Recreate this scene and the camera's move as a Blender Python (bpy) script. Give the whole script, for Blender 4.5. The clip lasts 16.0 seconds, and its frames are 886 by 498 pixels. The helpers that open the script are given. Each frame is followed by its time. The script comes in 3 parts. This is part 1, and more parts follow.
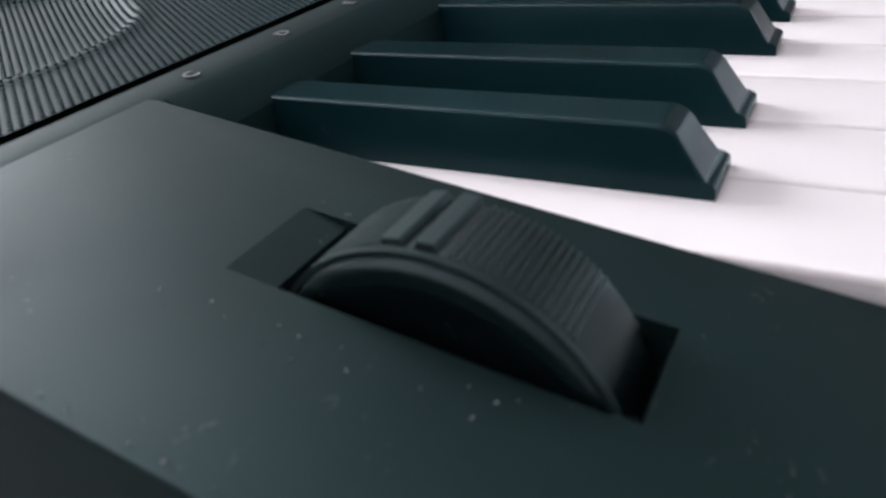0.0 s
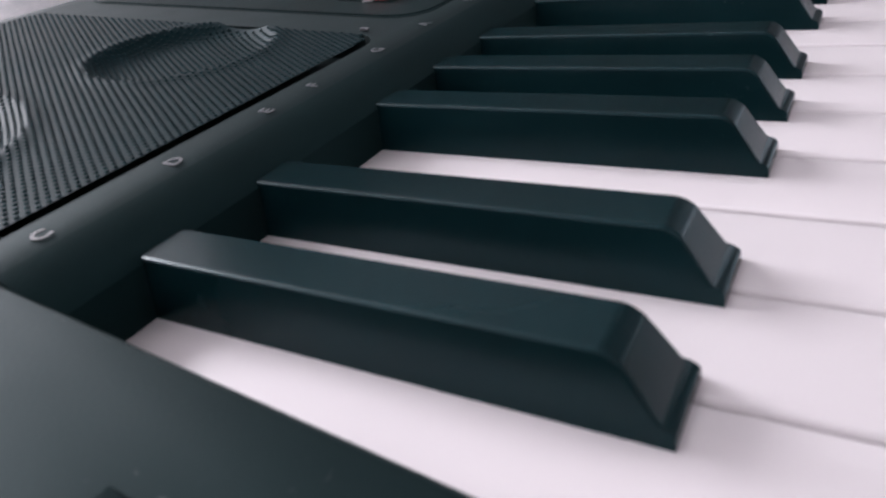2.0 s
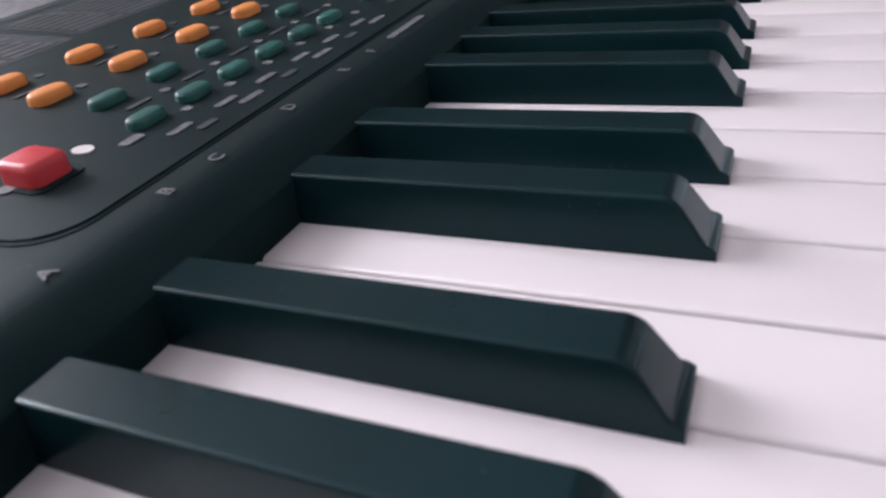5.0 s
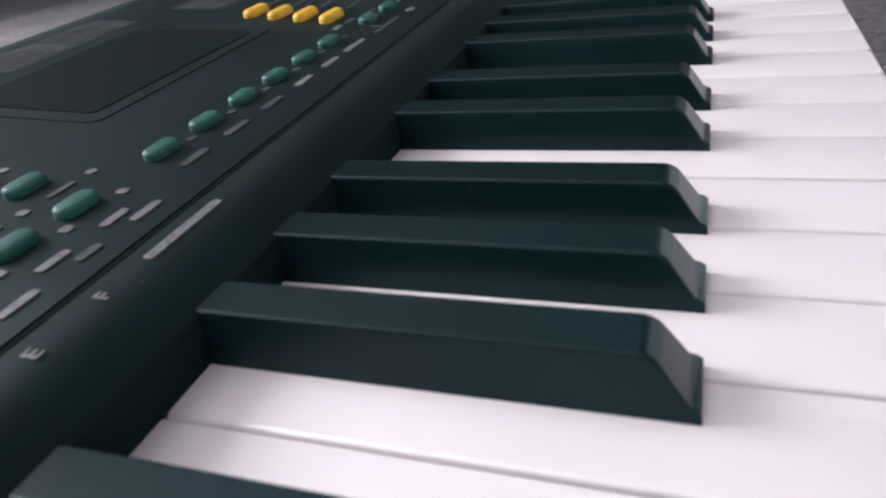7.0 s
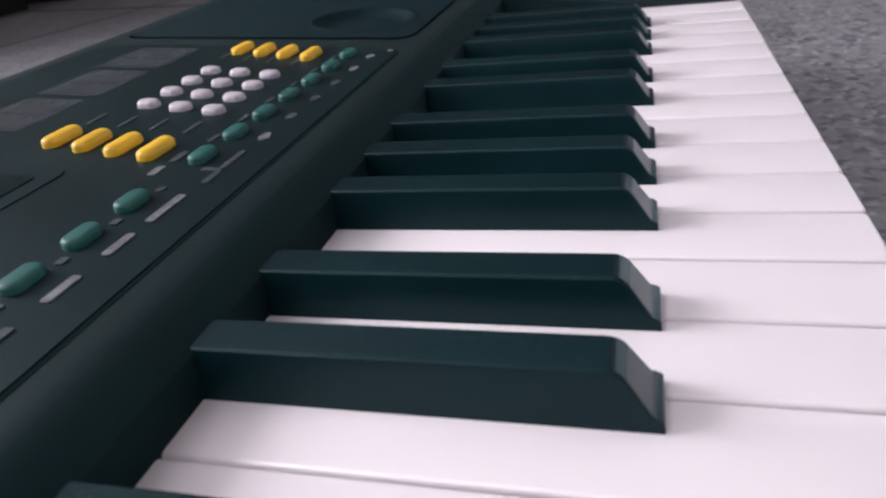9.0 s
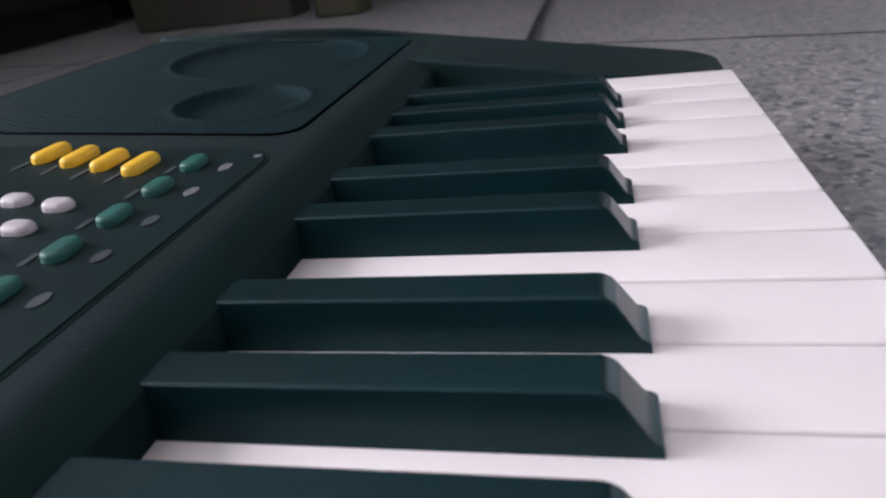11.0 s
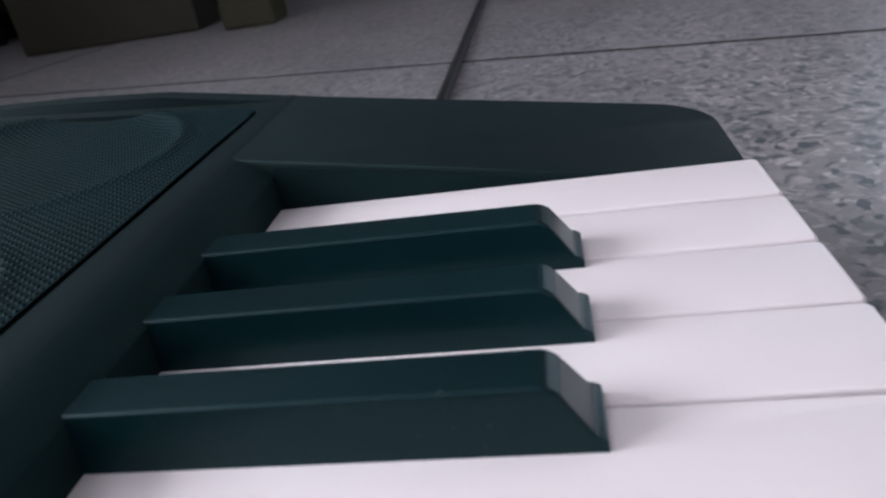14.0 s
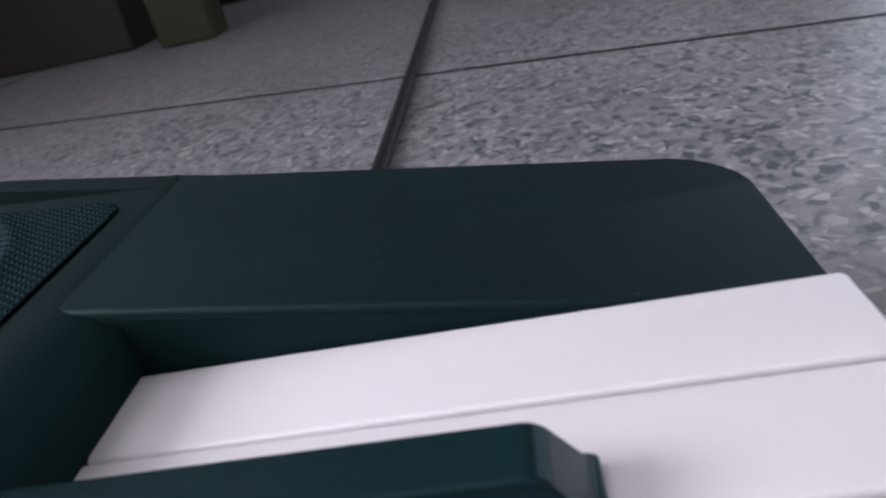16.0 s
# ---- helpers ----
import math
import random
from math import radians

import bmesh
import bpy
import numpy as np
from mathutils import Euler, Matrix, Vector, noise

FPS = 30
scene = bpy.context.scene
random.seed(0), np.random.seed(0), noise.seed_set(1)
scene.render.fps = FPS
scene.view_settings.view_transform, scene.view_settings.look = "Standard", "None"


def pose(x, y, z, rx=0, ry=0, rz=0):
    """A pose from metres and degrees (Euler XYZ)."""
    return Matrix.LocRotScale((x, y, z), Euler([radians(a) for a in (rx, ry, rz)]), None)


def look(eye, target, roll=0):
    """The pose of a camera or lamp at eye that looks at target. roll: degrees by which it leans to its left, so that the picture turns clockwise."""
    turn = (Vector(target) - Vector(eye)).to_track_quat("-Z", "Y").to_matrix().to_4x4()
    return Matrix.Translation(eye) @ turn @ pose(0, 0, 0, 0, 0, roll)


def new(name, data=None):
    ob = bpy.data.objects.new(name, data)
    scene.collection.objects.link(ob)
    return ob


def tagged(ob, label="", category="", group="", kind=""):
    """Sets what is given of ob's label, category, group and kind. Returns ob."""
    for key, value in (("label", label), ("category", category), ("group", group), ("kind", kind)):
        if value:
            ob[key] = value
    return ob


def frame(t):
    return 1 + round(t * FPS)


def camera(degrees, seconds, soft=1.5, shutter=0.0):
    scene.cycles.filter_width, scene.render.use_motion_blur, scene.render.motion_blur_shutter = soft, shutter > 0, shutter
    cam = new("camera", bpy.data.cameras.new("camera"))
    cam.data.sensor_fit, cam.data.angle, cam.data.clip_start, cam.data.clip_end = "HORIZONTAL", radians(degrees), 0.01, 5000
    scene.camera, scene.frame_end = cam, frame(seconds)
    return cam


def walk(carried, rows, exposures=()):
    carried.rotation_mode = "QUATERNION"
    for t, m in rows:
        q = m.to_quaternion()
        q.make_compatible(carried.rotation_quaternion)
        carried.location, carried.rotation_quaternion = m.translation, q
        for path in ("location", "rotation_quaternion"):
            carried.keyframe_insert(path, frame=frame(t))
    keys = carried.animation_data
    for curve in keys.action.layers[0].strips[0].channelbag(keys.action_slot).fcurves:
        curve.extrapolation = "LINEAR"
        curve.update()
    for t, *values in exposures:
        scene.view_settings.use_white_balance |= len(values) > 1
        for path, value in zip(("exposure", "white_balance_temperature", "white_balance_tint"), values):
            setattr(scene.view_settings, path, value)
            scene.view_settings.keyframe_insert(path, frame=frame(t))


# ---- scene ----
cam = camera(64.0, 16.0, soft=2.3, shutter=0.3)
cam.data.dof.use_dof, cam.data.dof.focus_distance, cam.data.dof.aperture_fstop = True, 0.19, 28.0
PATH = [
    (0, (-0.08368, 0.03407, 0.05307), (1.3635, 0.9499, -0.9799), -8.05),
    (0.5, (-0.07438, 0.03090, 0.05272), (1.3535, 0.9871, -0.9705), -8.38),
    (1, (-0.06434, 0.03229, 0.05539), (1.3710, 0.9968, -0.9493), -8.91),
    (1.5, (-0.05351, 0.03486, 0.05949), (1.3935, 1.0144, -0.9134), -9.56),
    (2, (-0.04188, 0.03557, 0.06080), (1.4029, 0.9999, -0.9306), -9.90),
    (2.5, (-0.02728, 0.03575, 0.06424), (1.4392, 0.9756, -0.9186), -9.95),
    (3, (-0.00992, 0.03413, 0.06755), (1.4740, 0.9700, -0.8927), -10.15),
    (3.5, (0.00915, 0.03595, 0.06793), (1.5069, 0.9169, -0.9223), -10.16),
    (3.7, (0.01824, 0.03827, 0.06771), (1.5268, 0.8921, -0.9300), -9.74),
    (5.8, (0.11162, 0.04649, 0.07593), (1.6442, 0.8076, -0.9595), -9.51),
    (6, (0.12280, 0.04832, 0.07785), (1.6669, 0.7928, -0.9524), -9.61),
    (6.5, (0.14868, 0.04900, 0.07711), (1.7172, 0.7589, -0.9407), -9.39),
    (7, (0.17054, 0.05004, 0.07680), (1.7641, 0.7202, -0.9289), -8.83),
    (7.5, (0.19572, 0.05216, 0.07963), (1.8086, 0.6947, -0.9132), -9.02),
    (8, (0.22395, 0.05224, 0.07939), (1.8589, 0.6636, -0.8969), -8.64),
    (8.5, (0.24952, 0.05410, 0.08168), (1.9120, 0.6136, -0.8790), -8.98),
    (9, (0.25624, 0.05219, 0.08283), (1.9370, 0.5870, -0.8600), -7.89),
    (9.5, (0.28433, 0.05568, 0.08095), (1.9648, 0.5699, -0.8738), -7.86),
    (10, (0.30660, 0.05462, 0.08191), (2.0216, 0.5416, -0.8245), -7.51),
    (10.2, (0.31920, 0.05514, 0.07963), (2.0524, 0.5268, -0.7998), -7.09),
    (12.3, (0.41753, 0.05555, 0.07335), (2.1830, 0.4820, -0.7641), -8.82),
    (12.5, (0.43104, 0.05474, 0.07312), (2.1885, 0.4973, -0.7727), -9.38),
    (13, (0.45722, 0.05357, 0.07128), (2.2044, 0.4345, -0.8245), -8.92),
    (13.5, (0.48266, 0.05216, 0.06809), (2.2411, 0.3963, -0.8205), -9.17),
    (14, (0.50119, 0.05141, 0.07405), (2.2599, 0.3931, -0.8148), -10.31),
    (14.5, (0.51807, 0.05041, 0.07553), (2.2652, 0.3584, -0.8479), -11.43),
    (15, (0.53713, 0.05031, 0.07165), (2.2721, 0.3359, -0.8814), -11.98),
    (15.5, (0.55955, 0.05128, 0.07202), (2.3074, 0.3124, -0.8644), -12.23),
    (16, (0.57533, 0.05086, 0.07297), (2.3313, 0.3250, -0.8439), -13.54),
]
walk(cam, [(t, look(eye, target, roll)) for t, eye, target, roll in PATH], [(0, 0.52, 6300, 10), (0.8, 0.36, 6350, 11), (2.0, 0.18, 6300, 16), (3.5, 0.11, 6300, 17), (6, 0.28, 6330, 17), (7.5, 0.34, 6330, 16), (9, 0.29, 6330, 17), (12.5, 0.23, 6260, 14), (13.5, 0.10, 6120, 14), (16, 0.10, 6080, 14)])

# ---- light: one unseen lamp standing in for room light behind the keyboard, in a closed room ----
FLOOR = -0.066
world = bpy.data.worlds.new("world")
scene.world = world
world.use_nodes = True
world.node_tree.nodes["Background"].inputs["Color"].default_value = (0.55, 0.65, 0.72, 1)
world.node_tree.nodes["Background"].inputs["Strength"].default_value = 0.05


def area_lamp(name, eye, target, sx, sy, power, colour):
    data = bpy.data.lights.new(name, "AREA")
    data.shape, data.size, data.size_y, data.energy, data.color = "RECTANGLE", sx, sy, power, colour
    ob = new(name, data)
    ob.matrix_world = look(eye, target)
    return ob


bulb = bpy.data.lights.new("room_light", "POINT")
bulb.energy, bulb.color, bulb.shadow_soft_size = 167, (1.0, 0.965, 0.985), 0.44
new("room_light", bulb).location = (0.35, 2.10, 1.09)
# cool lamp added low beyond the keyboard's end, brightening the black keys' front slopes
area_lamp("window_light", (2.45, -1.15, 0.42), (0.5, 0.0, 0.0), 1.2, 0.8, 3.6, (0.78, 0.90, 1.0))


# ---- materials ----
def nodes_of(name):
    m = bpy.data.materials.new(name)
    m.use_nodes = True
    return m, m.node_tree.nodes, m.node_tree.links, m.node_tree.nodes["Principled BSDF"]


def plastic(name, colour, rough=0.45, var=0.25, scale=300.0, bump=0.15, dust=0.0, spec=0.5, metal=0.0, tint=(1, 1, 1)):
    """Moulded material: fine grain, broad smudges, and light specks of dust."""
    m, n, l, b = nodes_of(name)
    co = n.new("ShaderNodeTexCoord")
    info, shift = n.new("ShaderNodeObjectInfo"), n.new("ShaderNodeVectorMath")
    shift.operation = "ADD"
    l.new(co.outputs["Object"], shift.inputs[0])
    l.new(info.outputs["Random"], shift.inputs[1])
    fine, broad = n.new("ShaderNodeTexNoise"), n.new("ShaderNodeTexNoise")
    fine.inputs["Scale"].default_value, fine.inputs["Detail"].default_value = scale * 6, 3
    broad.inputs["Scale"].default_value, broad.inputs["Detail"].default_value = scale / 8, 5
    for t in (fine, broad):
        l.new(shift.outputs["Vector"], t.inputs["Vector"])
    ramp = n.new("ShaderNodeMapRange")
    ramp.inputs["From Min"].default_value, ramp.inputs["From Max"].default_value = 0.3, 0.7
    ramp.inputs["To Min"].default_value, ramp.inputs["To Max"].default_value = 1 - var, 1 + var
    l.new(broad.outputs["Fac"], ramp.inputs["Value"])
    mul = n.new("ShaderNodeMix")
    mul.data_type, mul.blend_type = "RGBA", "MULTIPLY"
    mul.inputs["Factor"].default_value = 1
    mul.inputs["A"].default_value = (*colour, 1)
    l.new(ramp.outputs["Result"], mul.inputs["B"])
    last = mul.outputs["Result"]
    if dust:
        vor = n.new("ShaderNodeTexVoronoi")
        vor.inputs["Scale"].default_value = 330
        stray = n.new("ShaderNodeMix")
        stray.data_type, stray.blend_type = "RGBA", "LINEAR_LIGHT"
        stray.inputs["Factor"].default_value = 0.004
        warp = n.new("ShaderNodeTexNoise")
        warp.inputs["Scale"].default_value = 420
        l.new(shift.outputs["Vector"], warp.inputs["Vector"])
        l.new(shift.outputs["Vector"], stray.inputs["A"])
        l.new(warp.outputs["Color"], stray.inputs["B"])
        l.new(stray.outputs["Result"], vor.inputs["Vector"])
        spot = n.new("ShaderNodeMapRange")
        spot.inputs["From Min"].default_value, spot.inputs["From Max"].default_value = 0.05, 0.16
        spot.inputs["To Min"].default_value, spot.inputs["To Max"].default_value = 1, 0
        l.new(vor.outputs["Distance"], spot.inputs["Value"])
        gate = n.new("ShaderNodeTexNoise")
        gate.inputs["Scale"].default_value = 55
        l.new(shift.outputs["Vector"], gate.inputs["Vector"])
        cut = n.new("ShaderNodeMapRange")
        cut.inputs["From Min"].default_value, cut.inputs["From Max"].default_value = 0.57, 0.66
        l.new(gate.outputs["Fac"], cut.inputs["Value"])
        amount = n.new("ShaderNodeMath")
        amount.operation = "MULTIPLY"
        l.new(spot.outputs["Result"], amount.inputs[0])
        l.new(cut.outputs["Result"], amount.inputs[1])
        scaled = n.new("ShaderNodeMath")
        scaled.operation = "MULTIPLY"
        scaled.inputs[1].default_value = dust
        l.new(amount.outputs[0], scaled.inputs[0])
        mix = n.new("ShaderNodeMix")
        mix.data_type = "RGBA"
        mix.inputs["B"].default_value = (0.35, 0.36, 0.36, 1)
        l.new(last, mix.inputs["A"])
        l.new(scaled.outputs[0], mix.inputs["Factor"])
        last = mix.outputs["Result"]
    l.new(last, b.inputs["Base Color"])
    rr = n.new("ShaderNodeMapRange")
    rr.inputs["To Min"].default_value, rr.inputs["To Max"].default_value = rough - 0.07, rough + 0.1
    l.new(broad.outputs["Fac"], rr.inputs["Value"])
    l.new(rr.outputs["Result"], b.inputs["Roughness"])
    b.inputs["Specular IOR Level"].default_value = spec
    b.inputs["Metallic"].default_value = metal
    b.inputs["Specular Tint"].default_value = (*tint, 1)
    bm_ = n.new("ShaderNodeBump")
    bm_.inputs["Strength"].default_value, bm_.inputs["Distance"].default_value = bump, 0.0003
    l.new(fine.outputs["Fac"], bm_.inputs["Height"])
    l.new(bm_.outputs["Normal"], b.inputs["Normal"])
    return m


def terrazzo(name):
    """Polished chip floor: pale and dark stone chips in a grey binder."""
    m, n, l, b = nodes_of(name)
    co = n.new("ShaderNodeNewGeometry")
    wob = n.new("ShaderNodeTexNoise")
    wob.inputs["Scale"].default_value = 60
    l.new(co.outputs["Position"], wob.inputs["Vector"])
    add = n.new("ShaderNodeMix")
    add.data_type, add.blend_type = "RGBA", "LINEAR_LIGHT"
    add.inputs["Factor"].default_value = 0.009
    l.new(co.outputs["Position"], add.inputs["A"])
    l.new(wob.outputs["Color"], add.inputs["B"])
    vor = n.new("ShaderNodeTexVoronoi")
    vor.feature = "SMOOTH_F1"
    vor.inputs["Smoothness"].default_value = 0.45
    vor.inputs["Scale"].default_value = 225
    l.new(add.outputs["Result"], vor.inputs["Vector"])
    sep = n.new("ShaderNodeSeparateColor")
    l.new(vor.outputs["Color"], sep.inputs["Color"])
    ramp = n.new("ShaderNodeValToRGB")
    e = ramp.color_ramp.elements
    e[0].position, e[0].color = 0.0, (0.060, 0.082, 0.092, 1)
    e[1].position, e[1].color = 1.0, (0.42, 0.42, 0.43, 1)
    for p, c in ((0.14, (0.110, 0.130, 0.140, 1)), (0.30, (0.205, 0.212, 0.220, 1)), (0.8, (0.30, 0.29, 0.30, 1))):
        x = e.new(p)
        x.color = c
    l.new(sep.outputs["Red"], ramp.inputs["Fac"])
    edge = n.new("ShaderNodeTexVoronoi")
    edge.feature = "DISTANCE_TO_EDGE"
    edge.inputs["Scale"].default_value = 225
    l.new(add.outputs["Result"], edge.inputs["Vector"])
    er = n.new("ShaderNodeMapRange")
    er.inputs["From Max"].default_value = 0.30
    er.inputs["To Min"].default_value, er.inputs["To Max"].default_value = 0.96, 1.08
    l.new(edge.outputs["Distance"], er.inputs["Value"])
    broad = n.new("ShaderNodeTexNoise")
    broad.inputs["Scale"].default_value, broad.inputs["Detail"].default_value = 9, 4
    l.new(co.outputs["Position"], broad.inputs["Vector"])
    br = n.new("ShaderNodeMapRange")
    br.inputs["To Min"].default_value, br.inputs["To Max"].default_value = 0.64, 1.10
    l.new(broad.outputs["Fac"], br.inputs["Value"])
    both = n.new("ShaderNodeMath")
    both.operation = "MULTIPLY"
    l.new(er.outputs["Result"], both.inputs[0])
    l.new(br.outputs["Result"], both.inputs[1])
    mul = n.new("ShaderNodeMix")
    mul.data_type, mul.blend_type = "RGBA", "MULTIPLY"
    mul.inputs["Factor"].default_value = 1
    l.new(ramp.outputs["Color"], mul.inputs["A"])
    l.new(both.outputs[0], mul.inputs["B"])
    l.new(mul.outputs["Result"], b.inputs["Base Color"])
    b.inputs["Roughness"].default_value = 0.30
    return m


WHITE = plastic("ivory_plastic", (0.80, 0.775, 0.79), 0.32, 0.03, 60, 0.04)
COOL = (0.40, 0.92, 1.0)
BLACK = plastic("black_key_plastic", (0.0034, 0.0172, 0.0205), 0.21, 0.2, 120, 0.04, 0.06, 0.27, 0, (0.64, 0.94, 1.0))
CASE = plastic("charcoal_case_plastic", (0.0048, 0.0108, 0.0113), 0.62, 0.15, 300, 0.15, 0.25, 0.27, 0, (0.46, 0.92, 0.97))
WHEEL = plastic("wheel_plastic", (0.0090, 0.0160, 0.0168), 0.45, 0.15, 300, 0.12, 0.3, 0.7, 0, (0.60, 0.92, 0.96))
DISC = plastic("wheel_disc_plastic", (0.0036, 0.0080, 0.0090), 0.24, 0.15, 300, 0.05, 0.1, 0.6, 0, (0.70, 0.94, 1.0))
PANEL = plastic("panel_film", (0.0022, 0.0090, 0.0096), 0.50, 0.2, 200, 0.1, 0.2, 0.22, 0, COOL)
DARK = plastic("dark_gap_plastic", (0.0050, 0.0135, 0.0142), 0.75, 0.2, 200, 0.1, 0.0, 0.2, 0, COOL)
# one grille plastic in two tones: studs coloured as lit, sheet between as shaded
STUD_LIT = plastic("grille_plastic", (0.0026, 0.0135, 0.0170), 0.62, 0.25, 200, 0.1, 0.0, 0.20, 0, COOL)
SHEET_SHADED = plastic("grille_sheet_plastic", (0.0022, 0.0105, 0.0132), 0.62, 0.25, 200, 0.1, 0.0, 0.18, 0, COOL)
PRINT = plastic("white_print", (0.13, 0.14, 0.15), 0.5, 0.5, 5200, 0.02)
FAINT = plastic("grey_print", (0.036, 0.048, 0.055), 0.5, 0.3, 600, 0.02)
ORANGE = plastic("orange_rubber", (0.72, 0.26, 0.055), 0.5, 0.1, 300, 0.1)
YELLOW = plastic("yellow_rubber", (0.74, 0.46, 0.02), 0.45, 0.1, 300, 0.1)
GREEN = plastic("green_rubber", (0.006, 0.092, 0.078), 0.5, 0.15, 300, 0.1)
PALE = plastic("pale_grey_rubber", (0.46, 0.44, 0.48), 0.45, 0.08, 300, 0.1)
RED = plastic("red_plastic", (0.62, 0.05, 0.06), 0.35, 0.1, 300, 0.05)
SHEET = plastic("grey_sheet", (0.022, 0.032, 0.036), 0.6, 0.3, 300, 0.05, 0.0, 0.25)
GLASS = plastic("display_window", (0.0020, 0.0065, 0.0070), 0.40, 0.2, 100, 0.0, 0.0, 0.2, 0, COOL)
FLUFF = plastic("pale_dust", (0.30, 0.32, 0.32), 0.9, 0.3, 600, 0.0)
RUBBER = plastic("black_cable", (0.012, 0.014, 0.015), 0.5, 0.2, 200, 0.2)
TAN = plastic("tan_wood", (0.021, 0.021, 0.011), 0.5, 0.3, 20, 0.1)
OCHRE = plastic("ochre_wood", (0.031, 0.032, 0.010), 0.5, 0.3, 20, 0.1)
DARKWOOD = plastic("dark_wood", (0.014, 0.012, 0.010), 0.5, 0.4, 20, 0.1)
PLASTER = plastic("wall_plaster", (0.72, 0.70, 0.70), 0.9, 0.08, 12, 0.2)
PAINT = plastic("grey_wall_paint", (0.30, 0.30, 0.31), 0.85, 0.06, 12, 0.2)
JOINT = plastic("joint_mortar", (0.016, 0.021, 0.021), 0.9, 0.3, 200, 0.3)
TILE = terrazzo("terrazzo")


# ---- mesh helpers ----
def part(name, bm, material, parent=None, label="", smooth=0.0):
    me = bpy.data.meshes.new(name)
    bmesh.ops.recalc_face_normals(bm, faces=bm.faces)
    bm.to_mesh(me)
    bm.free()
    me.materials.append(material)
    if smooth:
        for p in me.polygons:
            p.use_smooth = True
        me.set_sharp_from_angle(angle=radians(smooth))
    ob = new(name, me)
    if parent is not None:
        ob.parent = parent
    if label:
        tagged(ob, label)
    return ob


def repeat(ob, x, y, z):
    """Another part on the same mesh, moved to x, y, z."""
    o = new(ob.name.split(".")[0], ob.data)
    o.parent = ob.parent
    o.location = (x, y, z)
    return o


def prism(outline, z0, top, bevel=0.0, seg=2):
    """A solid on a plan outline from z0 up to top(x, y), its upper edges rounded."""
    bm = bmesh.new()
    lo = [bm.verts.new((x, y, z0)) for x, y in outline]
    hi = [bm.verts.new((x, y, top(x, y) if callable(top) else top)) for x, y in outline]
    n = len(outline)
    bm.faces.new(lo[::-1])
    cap = bm.faces.new(hi)
    for i in range(n):
        bm.faces.new((lo[i], lo[(i + 1) % n], hi[(i + 1) % n], hi[i]))
    if bevel:
        bmesh.ops.bevel(bm, geom=list(cap.edges), offset=bevel, segments=seg, profile=0.5, affect="EDGES", clamp_overlap=True)
    return bm


def rounded(x0, y0, x1, y1, r, corners=(1, 1, 1, 1), n=5):
    """A rectangle's outline with chosen corners rounded: front left, front right, back right, back left."""
    out = []
    for (cx, cy, a), on in zip(((x0 + r, y0 + r, 180), (x1 - r, y0 + r, 270), (x1 - r, y1 - r, 0), (x0 + r, y1 - r, 90)), corners):
        if on:
            out += [(cx + r * math.cos(radians(a + 90 * k / n)), cy + r * math.sin(radians(a + 90 * k / n))) for k in range(n + 1)]
        else:
            out.append(((x0, x1, x1, x0)[(a // 90 + 2) % 4], (y0, y0, y1, y1)[(a // 90 + 2) % 4]))
    return out


def extrude_x(profile, x0, x1, bevel=0.0):
    """A solid of one y-z profile drawn along x."""
    bm = bmesh.new()
    a = [bm.verts.new((x0, y, z)) for y, z in profile]
    b = [bm.verts.new((x1, y, z)) for y, z in profile]
    n = len(profile)
    ends = [bm.faces.new(a[::-1]), bm.faces.new(b)]
    for i in range(n):
        bm.faces.new((a[i], a[(i + 1) % n], b[(i + 1) % n], b[i]))
    if bevel:
        bmesh.ops.bevel(bm, geom=list({e for f in ends for e in f.edges}), offset=bevel, segments=2, profile=0.5, affect="EDGES", clamp_overlap=True)
    return bm


def box(x0, y0, z0, x1, y1, z1, bevel=0.0):
    bm = bmesh.new()
    bmesh.ops.create_cube(bm, size=1, matrix=Matrix.Translation(((x0 + x1) / 2, (y0 + y1) / 2, (z0 + z1) / 2)) @ Matrix.Diagonal((x1 - x0, y1 - y0, z1 - z0, 1)))
    if bevel:
        bmesh.ops.bevel(bm, geom=list(bm.edges), offset=bevel, segments=2, profile=0.5, affect="EDGES", clamp_overlap=True)
    return bm


# ---- the room ----
def structure(name, bm, material, label):
    return tagged(part(name, bm, material), label, name.split("_")[0], kind="structure")


X0, X1, Y0, Y1, H = -2.2, 2.6, -2.0, 2.75, 2.5
floor = structure("floor", box(X0, Y0, FLOOR - 0.06, X1, Y1, FLOOR - 0.0003), JOINT, "grey terrazzo tile floor with dark mortar joints")
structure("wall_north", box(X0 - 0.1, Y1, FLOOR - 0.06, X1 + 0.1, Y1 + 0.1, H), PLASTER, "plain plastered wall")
structure("wall_south", box(X0 - 0.1, Y0 - 0.1, FLOOR - 0.06, X1 + 0.1, Y0, H), PLASTER, "plain plastered wall")
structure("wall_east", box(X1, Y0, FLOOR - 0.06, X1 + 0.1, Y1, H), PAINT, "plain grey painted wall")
structure("wall_west", box(X0 - 0.1, Y0, FLOOR - 0.06, X0, Y1, H), PLASTER, "plain plastered wall")
structure("ceiling", box(X0 - 0.1, Y0 - 0.1, H, X1 + 0.1, Y1 + 0.1, H + 0.1), PLASTER, "plain white ceiling")

# ---- the keyboard ----
OCT, ENDX = 0.165, 0.165 * 4 + 0.165 / 7
PITCH = OCT / 7
XL, XR = -0.0605, 0.7525
KEY_BACK = 0.1365


def cheek_z(x, y):
    return 0.0165 + 0.150 * (y - 0.150)


def panel_z(y):
    return 0.0165 + 0.068 * (y - 0.148)


keyboard = tagged(new("electronic_keyboard"), "black electronic keyboard with coloured buttons lying on a terrazzo floor", "keyboard")

